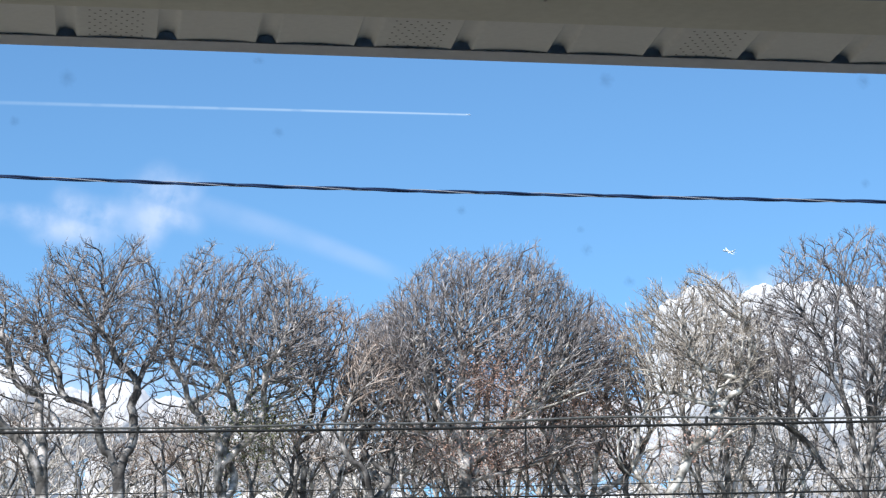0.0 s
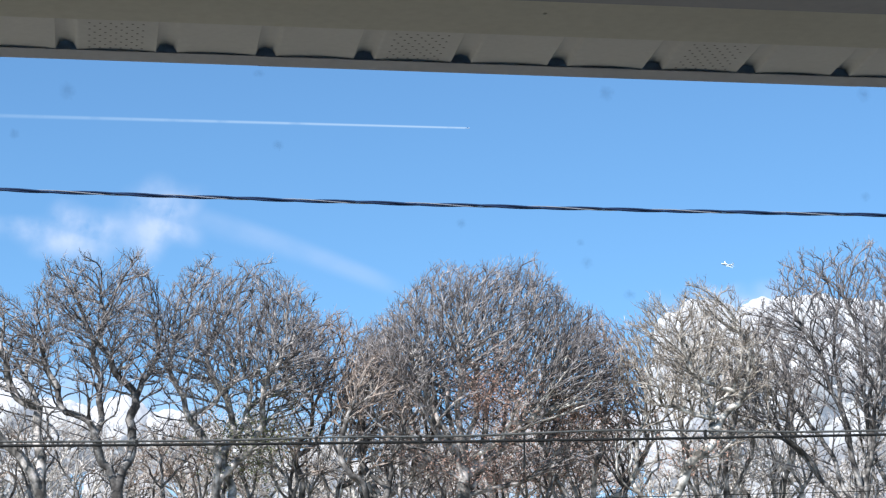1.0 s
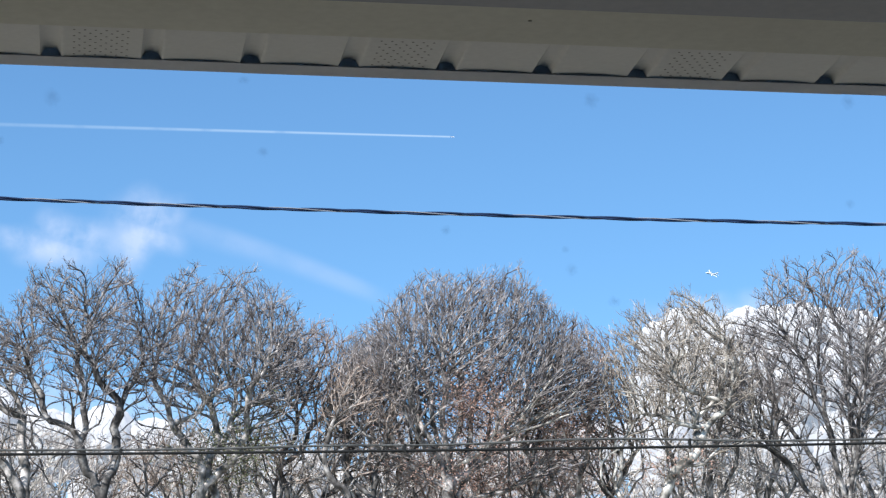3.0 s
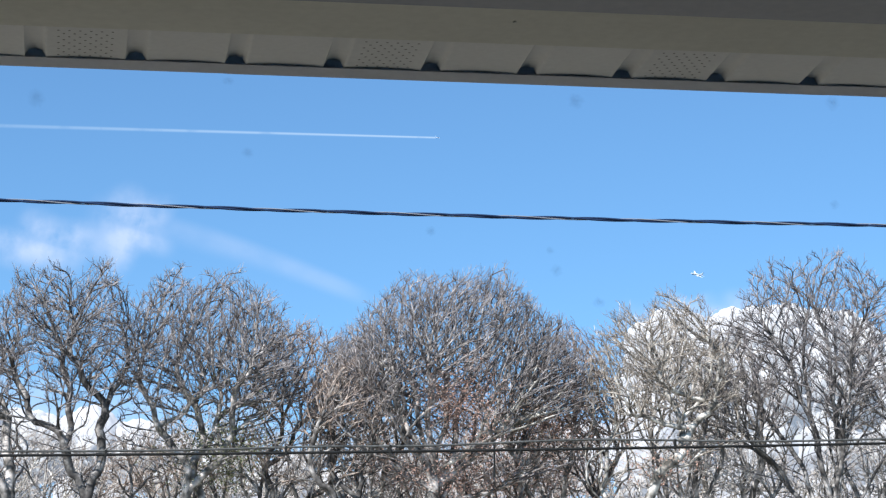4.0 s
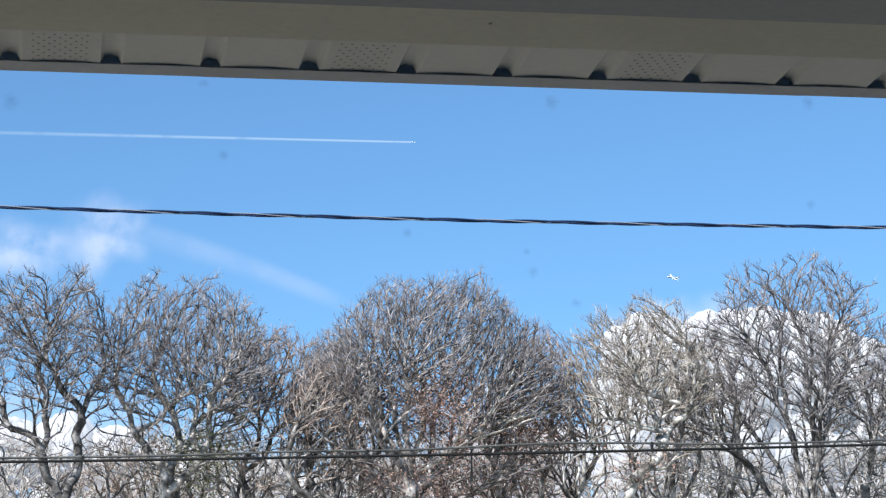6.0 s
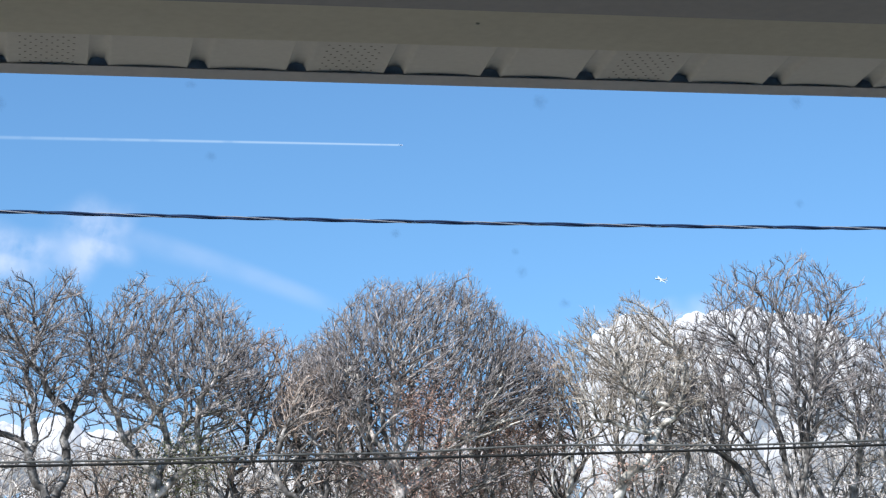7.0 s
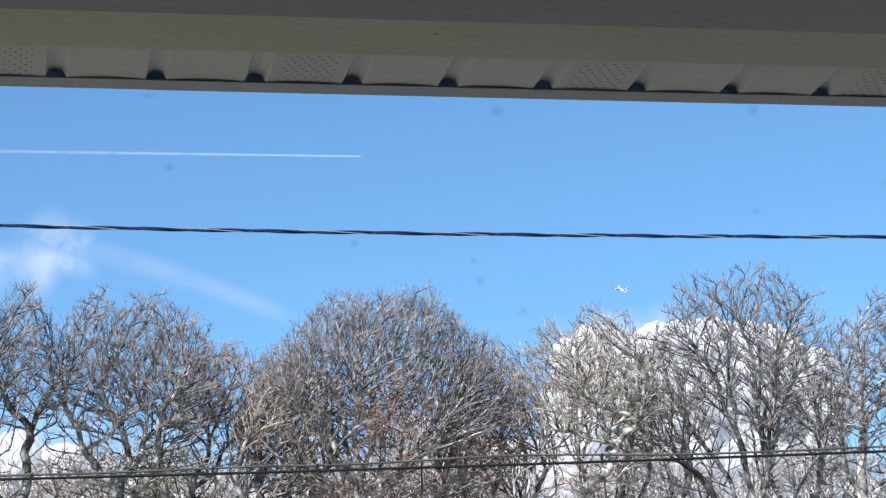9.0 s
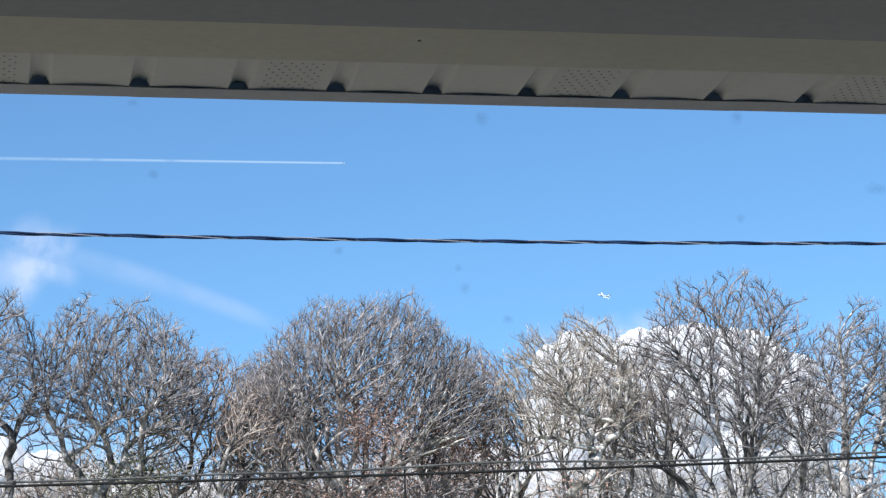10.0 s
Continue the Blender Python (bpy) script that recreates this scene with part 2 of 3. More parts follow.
def soffit_panel(vented):
    """One strip: a groove that is pressed deep at the eave end and fades towards the wall, then a slightly crowned face."""
    xs = [0.0, 0.0012, 0.004, 0.0105, 0.0175, GROOVE - 0.0012, GROOVE, GROOVE + 0.003] + [GROOVE + 0.003 + (PITCH - GROOVE - 0.003) * i / 9 for i in range(1, 10)]
    ys = [SOFFIT_Y0, 2.2, 2.30, 2.38, 2.40, 2.42, 2.44, 2.455, 2.47, 2.485, 2.50, EAVE - 0.003, EAVE]
    verts, faces = [], []
    for y in ys:
        fade = min(1.0, max(0.0, (y - 2.36) / (EAVE - 2.36)))
        fade = fade ** 1.1
        for x in xs:
            z = 0.0
            if x <= GROOVE:
                g = math.sin(math.pi * min(1, max(0, x / GROOVE)))
                z = 0.0088 * fade * min(1.0, 1.45 * g)
            else:
                u = (x - GROOVE) / (PITCH - GROOVE)
                z = 0.0014 * fade * math.sin(math.pi * u) ** 0.8
            verts.append((x, y, z))
    n = len(xs)
    for j in range(len(ys) - 1):
        for i in range(n - 1):
            a = j * n + i
            faces.append((a, a + n, a + n + 1, a + 1))
    return mesh_of("panel_vented" if vented else "panel", verts, faces, VINYL, True)


def soffit():
    eave = tagged(new("soffit"), "beige vinyl soffit with grooved, partly perforated panels", "soffit", kind="structure")
    plain, vented = soffit_panel(False), soffit_panel(True)
    # flat dark discs, no cut holes: the shade inside is put into their colour
    bm = bmesh.new()
    row = 0
    y = EAVE - 0.012
    while y > 2.41:
        for i in range(5 if row % 2 else 6):
            x = GROOVE + 0.0125 + i * 0.0106 + (0.0053 if row % 2 else 0)
            m = Matrix.Translation((x, y, -0.0006)) @ Matrix.Diagonal((1, 1.25, 1, 1)) @ Matrix.Rotation(math.pi, 4, "X")
            bmesh.ops.create_circle(bm, cap_ends=True, segments=8, radius=0.0014, matrix=m)
        y -= 0.0104
        row += 1
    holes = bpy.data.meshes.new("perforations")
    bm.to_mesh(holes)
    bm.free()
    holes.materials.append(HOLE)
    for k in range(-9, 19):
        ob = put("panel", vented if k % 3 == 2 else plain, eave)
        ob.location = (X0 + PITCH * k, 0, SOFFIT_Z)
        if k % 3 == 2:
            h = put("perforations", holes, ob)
    bm = bmesh.new()
    m = Matrix.Translation((0.424, 2.327, SOFFIT_Z - 0.0035))
    bmesh.ops.create_uvsphere(bm, u_segments=10, v_segments=6, radius=0.0019, matrix=m @ Matrix.Diagonal((1.1, 1.1, 0.5, 1)))
    part("nail", bm, NAIL, eave, "small dull nail head")
    slab("trim_board", -0.95, 2.0, 2.1005, 2.402, SOFFIT_Z - 0.003, SOFFIT_Z - 0.0004, BOARD, eave, "flat yellowish trim board", bevel=0.001)


soffit()


def fascia():
    f = tagged(new("fascia"), "grey coated aluminium fascia with a folded bottom lip", "fascia", kind="structure")
    for x0, x1, drop in ((-0.95, 0.158, 0.0), (0.158, 0.80, 0.0003), (0.80, 2.0, 0.0)):
        bm = bmesh.new()
        z = SOFFIT_Z - 0.0035 - drop
        prof = [(EAVE - 0.001, z + 0.0034), (EAVE - 0.001, z + 0.0026), (EAVE + 0.020, z - 0.0015), (EAVE + 0.0225, z), (EAVE + 0.023, z + 0.16), (EAVE + 0.021, z + 0.16), (EAVE + 0.0205, z + 0.0025)]
        a = [bm.verts.new((x0, *p)) for p in prof]
        b = [bm.verts.new((x1, *p)) for p in prof]
        for i in range(len(prof)):
            j = (i + 1) % len(prof)
            bm.faces.new((a[i], a[j], b[j], b[i]))
        bm.faces.new(a[::-1])
        bm.faces.new(b)
        bmesh.ops.recalc_face_normals(bm, faces=bm.faces)
        part("length", bm, ALUMINIUM, f)


fascia()


# ---- cables ----
LAY_AT = 1.275


def twisted_drop():
    """Service drop: two insulated strands laid round a bare messenger."""
    thing = tagged(new("service_cable"), "black twisted overhead service cable with a bare messenger wire", "cable", "overhead cables")
    s = np.linspace(-9, 15, 700)
    mid = np.stack([s, 14 + 0 * s, 5.066 + 0.0022 * (s - 2.3) ** 2], -1)
    for i, (off, r) in enumerate(((0.0064, 0.0060), (0.0064, 0.0060), (0.0066, 0.0030))):
        a = 2 * np.pi * ((s - LAY_AT) / 0.70 + (0.833, 0.167, 0.5)[i]) + 0.2 * np.sin(s * 1.1)
        line = mid + off * np.stack([0 * s, np.cos(a), np.sin(a)], -1)
        v, q = tubes(line[None], np.full((1, len(s)), r), 6)
        put("messenger" if i == 2 else "strand", mesh_of("strand", v, q, BARE_WIRE if i == 2 else RUBBER, True), thing)


twisted_drop()


def line_z(x):
    return 5.012 + 0.0222 * x + 0.0008 * x * x


def slack(x):
    bumps = ((2.4, 0.9, 0.022), (5.0, 1.3, 0.055), (-1.5, 1.2, 0.008), (9.0, 1.5, 0.015))
    return 0.034 + sum(h * np.exp(-(((x - c) / w) ** 2)) for c, w, h in bumps)


def telecom_lines():
    s = np.linspace(-9, 18, 400)
    def cable(name, zs, r, label, y=24.0, mat=SHEATH):
        thing = tagged(new(name), label, "cable", "overhead cables")
        v, q = tubes(np.stack([s, 0 * s + y, zs], -1)[None], np.full((1, len(s)), r), 8)
        put("sheath", mesh_of("sheath", v, q, mat, True), thing)
        return thing
    low = cable("telecom_cable", line_z(s), 0.0135, "thick black telecom cable lashed under its strand")
    cable("support_strand", line_z(s) + slack(s), 0.011, "dark grey slack support strand above the telecom cable", mat=STEEL)
    cable("lower_cable", line_z(s) - 0.664 - 0.004 * (s - 3.3), 0.010, "thin black overhead cable")
    cable("thin_wire", line_z(s) - 0.57 + 0.004 * (s - 3.3), 0.004, "very thin dark overhead wire")
    for x in (-1.9, 0.4, 2.1, 3.1, 5.9, 8.6):
        z = line_z(x)
        slab("clip", x - 0.012, x + 0.012, 23.982, 24.018, z - 0.016, z + slack(x) + 0.012, SHEATH, low, bevel=0.003)
    bm = bmesh.new()
    box(bm, 4.102, 4.120, 23.99, 24.01, line_z(4.11) - 0.26, line_z(4.11) + 0.05, 0.003)
    part("drop_wire", bm, SHEATH, low)


telecom_lines()


# ---- trees ----
DENSITY = 2.0


def unit(v):
    return v / (np.linalg.norm(v, axis=-1, keepdims=True) + 1e-9)


def grown(rs, nodes, parent, ways, first, food, step, kill, gnarl, lift, fan, heart, climb):
    """Branches that grow step by step towards free space in the crown. Returns the nodes and each one's parent."""
    nodes, parent, ways = list(nodes), list(parent), list(ways)
    food = food.astype(np.float32)
    best = np.full(len(food), 1e9, np.float32)
    near = np.zeros(len(food), int)
    fresh = list(range(first, len(nodes)))
    forks = [0] * len(nodes)
    for _ in range(170):
        if not len(food) or not fresh:
            break
        N = np.array([nodes[i] for i in fresh], np.float32)
        d = (food ** 2).sum(1)[:, None] + (N ** 2).sum(1)[None] - 2 * food @ N.T
        j = d.argmin(1)
        dj = np.sqrt(np.maximum(d[np.arange(len(food)), j], 0))
        closer = dj < best
        best[closer] = dj[closer]
        near[closer] = np.array(fresh)[j[closer]]
        alive = (best > kill) & (np.array(forks)[near] < 4)
        food, best, near = food[alive], best[alive], near[alive]
        if not len(food):
            break
        who, inv = np.unique(near, return_inverse=True)
        at = np.array([nodes[i] for i in who])
        pull = np.zeros((len(who), 3))
        np.add.at(pull, inv, unit(food - at[inv]))
        old = np.array([ways[i] for i in who])
        way = unit(unit(pull) + fan * unit(at - heart) + 0.8 * old + rs.normal(0, gnarl, pull.shape) + np.array([0, 0, lift]))
        way[:, 2] = np.maximum(way[:, 2], climb)
        way = unit(way)
        fresh = []
        for i, p, w in zip(who, at, way):
            fresh.append(len(nodes))
            nodes.append(p + w * step * (0.85 + 0.3 * rs.rand()))
            parent.append(int(i))
            ways.append(w)
            forks[i] += 1
            forks.append(0)
        # a bud that cannot come nearer gives up its food
        stuck = rs.rand(len(food)) < 0.004
        food, best, near = food[~stuck], best[~stuck], near[~stuck]
    return np.array(nodes), np.array(parent)


def frusta(A, B, RA, RB, TA, TB, sides):
    """Short tapered tubes from A to B, square to TA and TB."""
    ref = np.array([0.13, 0.97, 0.21])
    rings = []
    ang = np.arange(sides) * 2 * np.pi / sides
    for P, R, T in ((A, RA, TA), (B, RB, TB)):
        U = unit(np.cross(T, ref))
        V = np.cross(T, U)
        rings.append(P[:, None] + R[:, None, None] * (np.cos(ang)[:, None] * U[:, None] + np.sin(ang)[:, None] * V[:, None]))
    n = len(A)
    verts = np.concatenate(rings, 1).reshape(-1, 3)
    i = np.arange(n)[:, None] * 2 * sides
    k = np.arange(sides)
    t = (k + 1) % sides
    return verts, np.stack([i + k, i + t, i + sides + t, i + sides + k], -1).reshape(-1, 4)


def crown_space(rs, crown, y, depth, number, shell, floor_z, low=0.12):
    """Points in a union of domes (x, z of the middle, half width, height above it), more of them near the rim."""
    sizes = np.array([a * b for _, _, a, b in crown])
    out = []
    for (cx, cz, rx, rz), share in zip(crown, sizes / sizes.sum()):
        m = int(number * share)
        d = unit(rs.normal(0, 1, (m, 3)))
        d[:, 2] = np.abs(d[:, 2]) * np.where(rs.rand(m) < 0.90, 1, -0.5)
        ph = rs.rand(4) * 6.28
        uneven = 1 + 0.022 * (np.sin(9 * d[:, 0] + ph[0]) + np.sin(17 * d[:, 0] + 6 * d[:, 1] + ph[1]) + np.sin(11 * d[:, 1] + ph[2]) - 1)
        far = np.where(rs.rand(m) < shell, rs.uniform(0.80, 1.0, m), rs.uniform(0.35, 1.0, m) ** 0.8)
        p = np.array([cx, y, cz]) + d * np.array([rx, depth, rz]) * 1.03 * (uneven * far)[:, None]
        out.append(p[rs.rand(m) < np.clip((p[:, 2] - cz) / rz * 2.6 - 0.1, low, 1.0)])
    food = np.concatenate(out)
    return food[food[:, 2] > floor_z]


def tree(name, label, x, y, crown, trunk_r, seed, bark, twig, fork, limbs=None, fans=6, spread=(-50, 50), lean=0.0, depth=2.4, number=2500, step=0.15, kill=0.185, gnarl=0.2, lift=0.18, fan=0.4, shell=0.6, thin=0.0083, twiglets=1.0, sway=1.0, leaves=None, group="bare trees", pale_limb=None, floor_z=9.3, climb=0.2):
    """limbs: (from trunk -1 or an earlier limb, how far up it, lean in degrees at its foot and at its end, length, slope in depth)."""
    rs = np.random.RandomState(seed)
    base = np.array([x - lean * fork, y, 0.0])
    thing = tagged(new(name), label, "tree", group)
    thing.location = base
    k = max(8, int(fork / 0.5))
    u = np.linspace(0, 1, k)
    bend = np.cumsum(rs.normal(0, 0.03, (k, 2)), 0)
    bend -= bend[-1] * u[:, None]
    trunk = base + np.stack([lean * fork * u + bend[:, 0], bend[:, 1], fork * u - 0.2 * (1 - u)], -1)
    nodes, parent = [p for p in trunk], list(range(-1, k - 1))
    ways = [np.array([0, 0, 1.0])] + [unit(b - a) for a, b in zip(trunk, trunk[1:])]
    if limbs is None:
        top = max(cz + rz for _, cz, _, rz in crown)
        limbs = []
        for i in range(fans):
            a = spread[0] + (spread[1] - spread[0]) * (i + 0.5) / fans + rs.normal(0, 6)
            limbs.append((-1, rs.uniform(0.82, 1.0) if i else 1.0, a * 1.15, a * 0.6, (top - fork) * rs.uniform(0.5, 0.72), rs.uniform(-0.45, 0.45)))
    spans = []
    for root, at, a0, a1, length, slope in limbs:
        span = list(range(k)) if root < 0 else spans[root]
        i = span[min(len(span) - 1, max(0, int(round(at * (len(span) - 1)))))]
        steps = max(4, int(length / 0.22))
        wave, turns = rs.rand(2) * 6.28, rs.uniform(0.9, 1.6, 2)
        mine, p = [i], nodes[i]
        for j in range(steps):
            f = (j + 0.5) / steps
            a = radians(a0 + (a1 - a0) * f + sway * 90 * gnarl * math.sin(wave[0] + turns[0] * length * f * 2.2) + sway * rs.normal(0, 40 * gnarl))
            w = unit(np.array([math.sin(a), slope + 1.4 * gnarl * math.sin(wave[1] + turns[1] * length * f * 2), math.cos(a)]))
            p = p + w * (length / steps)
            parent.append(i)
            i = len(nodes)
            nodes.append(p)
            ways.append(w)
            mine.append(i)
        spans.append(mine)
    food = crown_space(rs, crown, y, depth, int(number * DENSITY), shell, floor_z)
    heart = np.array([x, y, fork - 1.0])
    P, parent = grown(rs, nodes, parent, ways, k - 2, food, step, kill, 0.7 * gnarl, lift, fan, heart, climb)
    n = len(P)
    # thickness: what a stem feeds
    area = np.zeros(n)
    kids = np.bincount(parent[1:], minlength=n)
    area[kids == 0] = thin ** 2
    for i in range(n - 1, 0, -1):
        area[parent[i]] += area[i] + 0.012 * thin ** 2
    R = area ** 0.5
    R *= np.minimum(1.0, (trunk_r / R[0]) ** (np.log(np.maximum(R / thin, 1)) / np.log(R[0] / thin)))
    R = np.maximum(R, thin * 0.9)
    R[0] *= 1.3
    heir = np.zeros(n, int)
    for i in range(n - 1, 0, -1):
        h = heir[parent[i]]
        if h == 0 or R[i] > R[h]:
            heir[parent[i]] = i
    T = np.zeros((n, 3))
    T[1:] = unit(P[1:] - P[parent[1:]])
    T[0] = (0, 0, 1)
    Tm = T.copy()
    has = heir > 0
    Tm[has] = unit(T[has] + T[heir[has]])
    # which stem each node belongs to: the trunk, one of its limbs, or finer growth
    owner = np.full(n, -1)
    owner[:k] = 0
    for b, mine in enumerate(spans):
        owner[mine[1:]] = b + 1
    for i in range(1, n):
        if owner[i] < 0:
            owner[i] = owner[parent[i]]
    s = np.arange(1, n)
    main = heir[parent[s]] == s
    RA = np.where(main, R[parent[s]], np.minimum(R[s] * 1.3, R[parent[s]]))
    TA = np.where(main[:, None], Tm[parent[s]], T[s])
    A, B, RB, TB = P[parent[s]] - base, P[s] - base, R[s], Tm[s]

    def wood_of(pick, sides):
        return frusta(A[pick], B[pick], RA[pick], RB[pick], TA[pick], TB[pick], sides)

    stout = R[s] > 0.022
    for b in range(len(spans) + 1):
        pick = stout & (owner[s] == b)
        if pick.any():
            kind = "limb" if b else "trunk"
            put(kind, mesh_of(kind, *wood_of(pick, 8 if b == 0 else 6), BARK_PALE if b and b - 1 == pale_limb else bark, True), thing)
    # short forked twigs on the finest growth
    old = np.flatnonzero((R < 0.024) & (np.arange(n) > k))
    old = np.repeat(old, 3)
    old = old[rs.rand(len(old)) < 0.34 * twiglets * np.clip((P[old, 2] - fork - 1.5) / 3.0, 0.3, 1.3)]
    side = unit(rs.normal(0, 1, (len(old), 3)))
    W = unit(0.9 * T[old] + 0.75 * side + 0.35 * unit(P[old] - heart) + np.array([0, 0, 0.3]))
    L = rs.uniform(0.14, 0.40, (len(old), 1))
    p0 = P[old] - base
    p1 = p0 + W * L * 0.5
    W2 = unit(W + rs.normal(0, 0.3, W.shape) + np.array([0, 0, 0.1]))
    p2 = p1 + W2 * L * 0.5
    W3 = unit(W + rs.normal(0, 0.6, W.shape))
    p3 = p1 + W3 * L * rs.uniform(0.25, 0.5, L.shape)
    r0 = np.full(len(old), thin * 0.9)
    blocks = [wood_of(~stout, 4), frusta(p0, p1, r0, r0 * 0.85, W, W2, 3), frusta(p1, p2, r0 * 0.85, r0 * 0.6, W2, W2, 3), frusta(p1, p3, r0 * 0.8, r0 * 0.6, W3, W3, 3)]
    v, q = joined(blocks)
    put("crown", mesh_of("crown", v, q, twig, True), thing)["kind"] = "stuff"
    if leaves:
        mat, many, spots, size = leaves
        pool = P[R < 0.03]
        w = sum(np.exp(-(((pool[:, 0] - lx) / sx) ** 2) - (((pool[:, 2] - lz) / sz) ** 2)) for lx, lz, sx, sz in spots) + 1e-6
        pick = rs.choice(len(pool), many, p=w / w.sum())
        at = pool[pick] + rs.normal(0, 0.28, (many, 3)) - base
        a, b = unit(rs.normal(0, 1, (many, 3))), unit(rs.normal(0, 1, (many, 3)))
        b = unit(np.cross(a, b))
        sz_ = size * rs.uniform(0.6, 1.3, (many, 1))
        hollow = np.cross(a, b) * sz_ * 0.25
        quad = np.stack([at - a * sz_, at + b * sz_ * 0.5 + hollow, at + a * sz_, at - b * sz_ * 0.5 + hollow], 1)
        put("leaves", mesh_of("leaves", quad.reshape(-1, 3), np.arange(many * 4).reshape(-1, 4), mat), thing)["kind"] = "stuff"
    return thing


def wood():
    tree("oak_tree", "bare grey oak with a pale upright trunk", -1.5, 75.5, [(-3.3, 13.0, 2.1, 3.6), (-4.8, 12.6, 1.8, 3.8)], 0.20, 11, BARK, TWIG, 11.6, [
        (-1, 1.0, -10, -20, 3.2, 0.1), (-1, 0.9, -35, -50, 3.6, -0.2), (-1, 0.88, 15, 8, 2.6, 0.3), (0, 0.5, -50, -20, 2.4, -0.3), (0, 0.8, 10, 0, 2.0, 0.2)],
        number=2200, gnarl=0.17)
    tree("oak_tree", "bare oak with dark sinuous limbs and open crown", 0.72, 74, [(-0.7, 13.2, 1.75, 4.1), (0.95, 13.2, 1.35, 4.2)], 0.18, 12, BARK_DARK, TWIG, 10.3, [
        (-1, 1.0, -2, -62, 3.4, -0.15), (-1, 1.0, 24, -2, 2.9, 0.1), (1, 1.0, -8, -52, 2.4, -0.2), (1, 0.97, 24, 2, 3.2, 0.2), (-1, 0.96, 56, 50, 2.8, -0.2),
        (0, 0.6, 12, 8, 2.6, 0.15), (0, 0.95, -40, 5, 2.8, 0.2), (2, 0.9, -20, 15, 1.7, 0.3), (-1, 0.85, -40, -20, 3.4, 0.35), (5, 0.7, -25, 0, 2.0, -0.25)],
        number=3300, gnarl=0.21, depth=2.0, twiglets=0.9)
    tree("oak_tree", "bare oak with spreading pale-edged limbs", 3.8, 75.5, [(3.1, 13.2, 1.6, 4.25), (4.8, 13.1, 2.1, 4.4), (5.7, 13.0, 1.4, 3.9)], 0.18, 13, BARK, TWIG, 10.0, [
        (-1, 1.0, -12, -32, 3.5, -0.15), (0, 0.95, 38, 76, 2.3, -0.1), (-1, 0.98, 0, 66, 3.7, -0.2), (-1, 1.0, 6, 10, 4.6, 0.2), (2, 0.55, 6, -8, 2.8, 0.15), (0, 1.0, -18, 8, 2.6, 0.2),
        (3, 0.5, 30, 45, 2.6, 0.25), (2, 0.9, 20, 10, 2.2, -0.15), (-1, 0.92, 55, 70, 2.8, 0.2), (3, 0.75, -25, -10, 2.2, -0.2)],
        number=5300, gnarl=0.2, sway=1.35, depth=2.3, leaves=(IVY, 3200, [(4.6, 11.6, 1.1, 1.1)], 0.035))
    tree("small_tree", "low bare tree with dense brownish twigs", 6.4, 78, [(7.1, 13.0, 2.0, 3.5), (8.8, 12.8, 1.5, 3.3)], 0.11, 14, BARK_DARK, TWIG_BROWN, 11.0, [
        (-1, 1.0, 5, 20, 3.0, 0.0), (-1, 0.92, 55, 15, 3.0, 0.2), (-1, 0.97, -35, -20, 2.6, -0.2), (0, 0.4, 45, 40, 2.2, 0.2), (1, 0.6, 50, 20, 2.0, -0.1)], number=2800, gnarl=0.2, depth=2.2, leaves=(DEAD_LEAF, 70, [(7.3, 16.1, 0.25, 0.25)], 0.035))
    tree("small_tree", "low bare tree with a bent dark trunk", 8.1, 74.5, [(8.3, 12.2, 1.5, 2.6)], 0.13, 34, BARK_DARK, TWIG_BROWN, 10.2, [
        (-1, 1.0, -20, -75, 1.8, 0.0), (-1, 0.95, 25, 15, 2.6, 0.2), (0, 0.6, -15, 0, 2.0, -0.2), (1, 0.5, -35, -10, 2.0, 0.2), (0, 1.0, -50, -10, 1.8, 0.2)], number=800, gnarl=0.22, depth=1.5)
    fan_limbs = [(-1, 1.0 - 0.025 * abs(i % 4), a * 1.15, a * 0.72, 3.3 + 0.5 * ((i * 7) % 3) / 2 + abs(a) * 0.006, (-0.35, 0.2, -0.1, 0.4)[i % 4]) for i, a in enumerate((-4, 20, -23, 37, -41, 53, -57, 68, -70, 11, -13, 29, -32, 45, -49))]
    tree("oak_tree", "broad bare oak with a dense domed crown", 11.0, 75, [(11.75, 12.9, 4.2, 4.65), (9.7, 12.9, 2.1, 3.6), (13.9, 12.9, 2.0, 3.5)], 0.20, 25, BARK, TWIG, 11.6,
        [(-1, 1.0, 45, 62, 2.4, -0.25)] + fan_limbs, number=15500, step=0.15, kill=0.165, gnarl=0.13, fan=0.4, lift=0.22, shell=0.65, depth=2.5, pale_limb=0, thin=0.0080, twiglets=1.0, climb=0.24,
        leaves=(DEAD_LEAF, 12000, [(11.7, 12.9, 0.8, 1.0), (11.2, 10.9, 2.0, 0.9)], 0.031))
    for x, y, seed, top, many in ((15.0, 76.5, 51, 16.3, 8500), (8.7, 76.5, 52, 16.0, 700)):
        tree("small_tree", "bare rounded tree holding some dead brown leaves", x, y, [(x + 0.3, 12.6, 1.9, top - 12.6)], 0.15, seed, BARK, TWIG_BROWN if x > 10 else TWIG, 10.6, fans=8, spread=(-62, 62), number=3100, gnarl=0.18, depth=1.9, leaves=(DEAD_LEAF, many, [(x, 12.9, 1.2, 1.2)], 0.031))
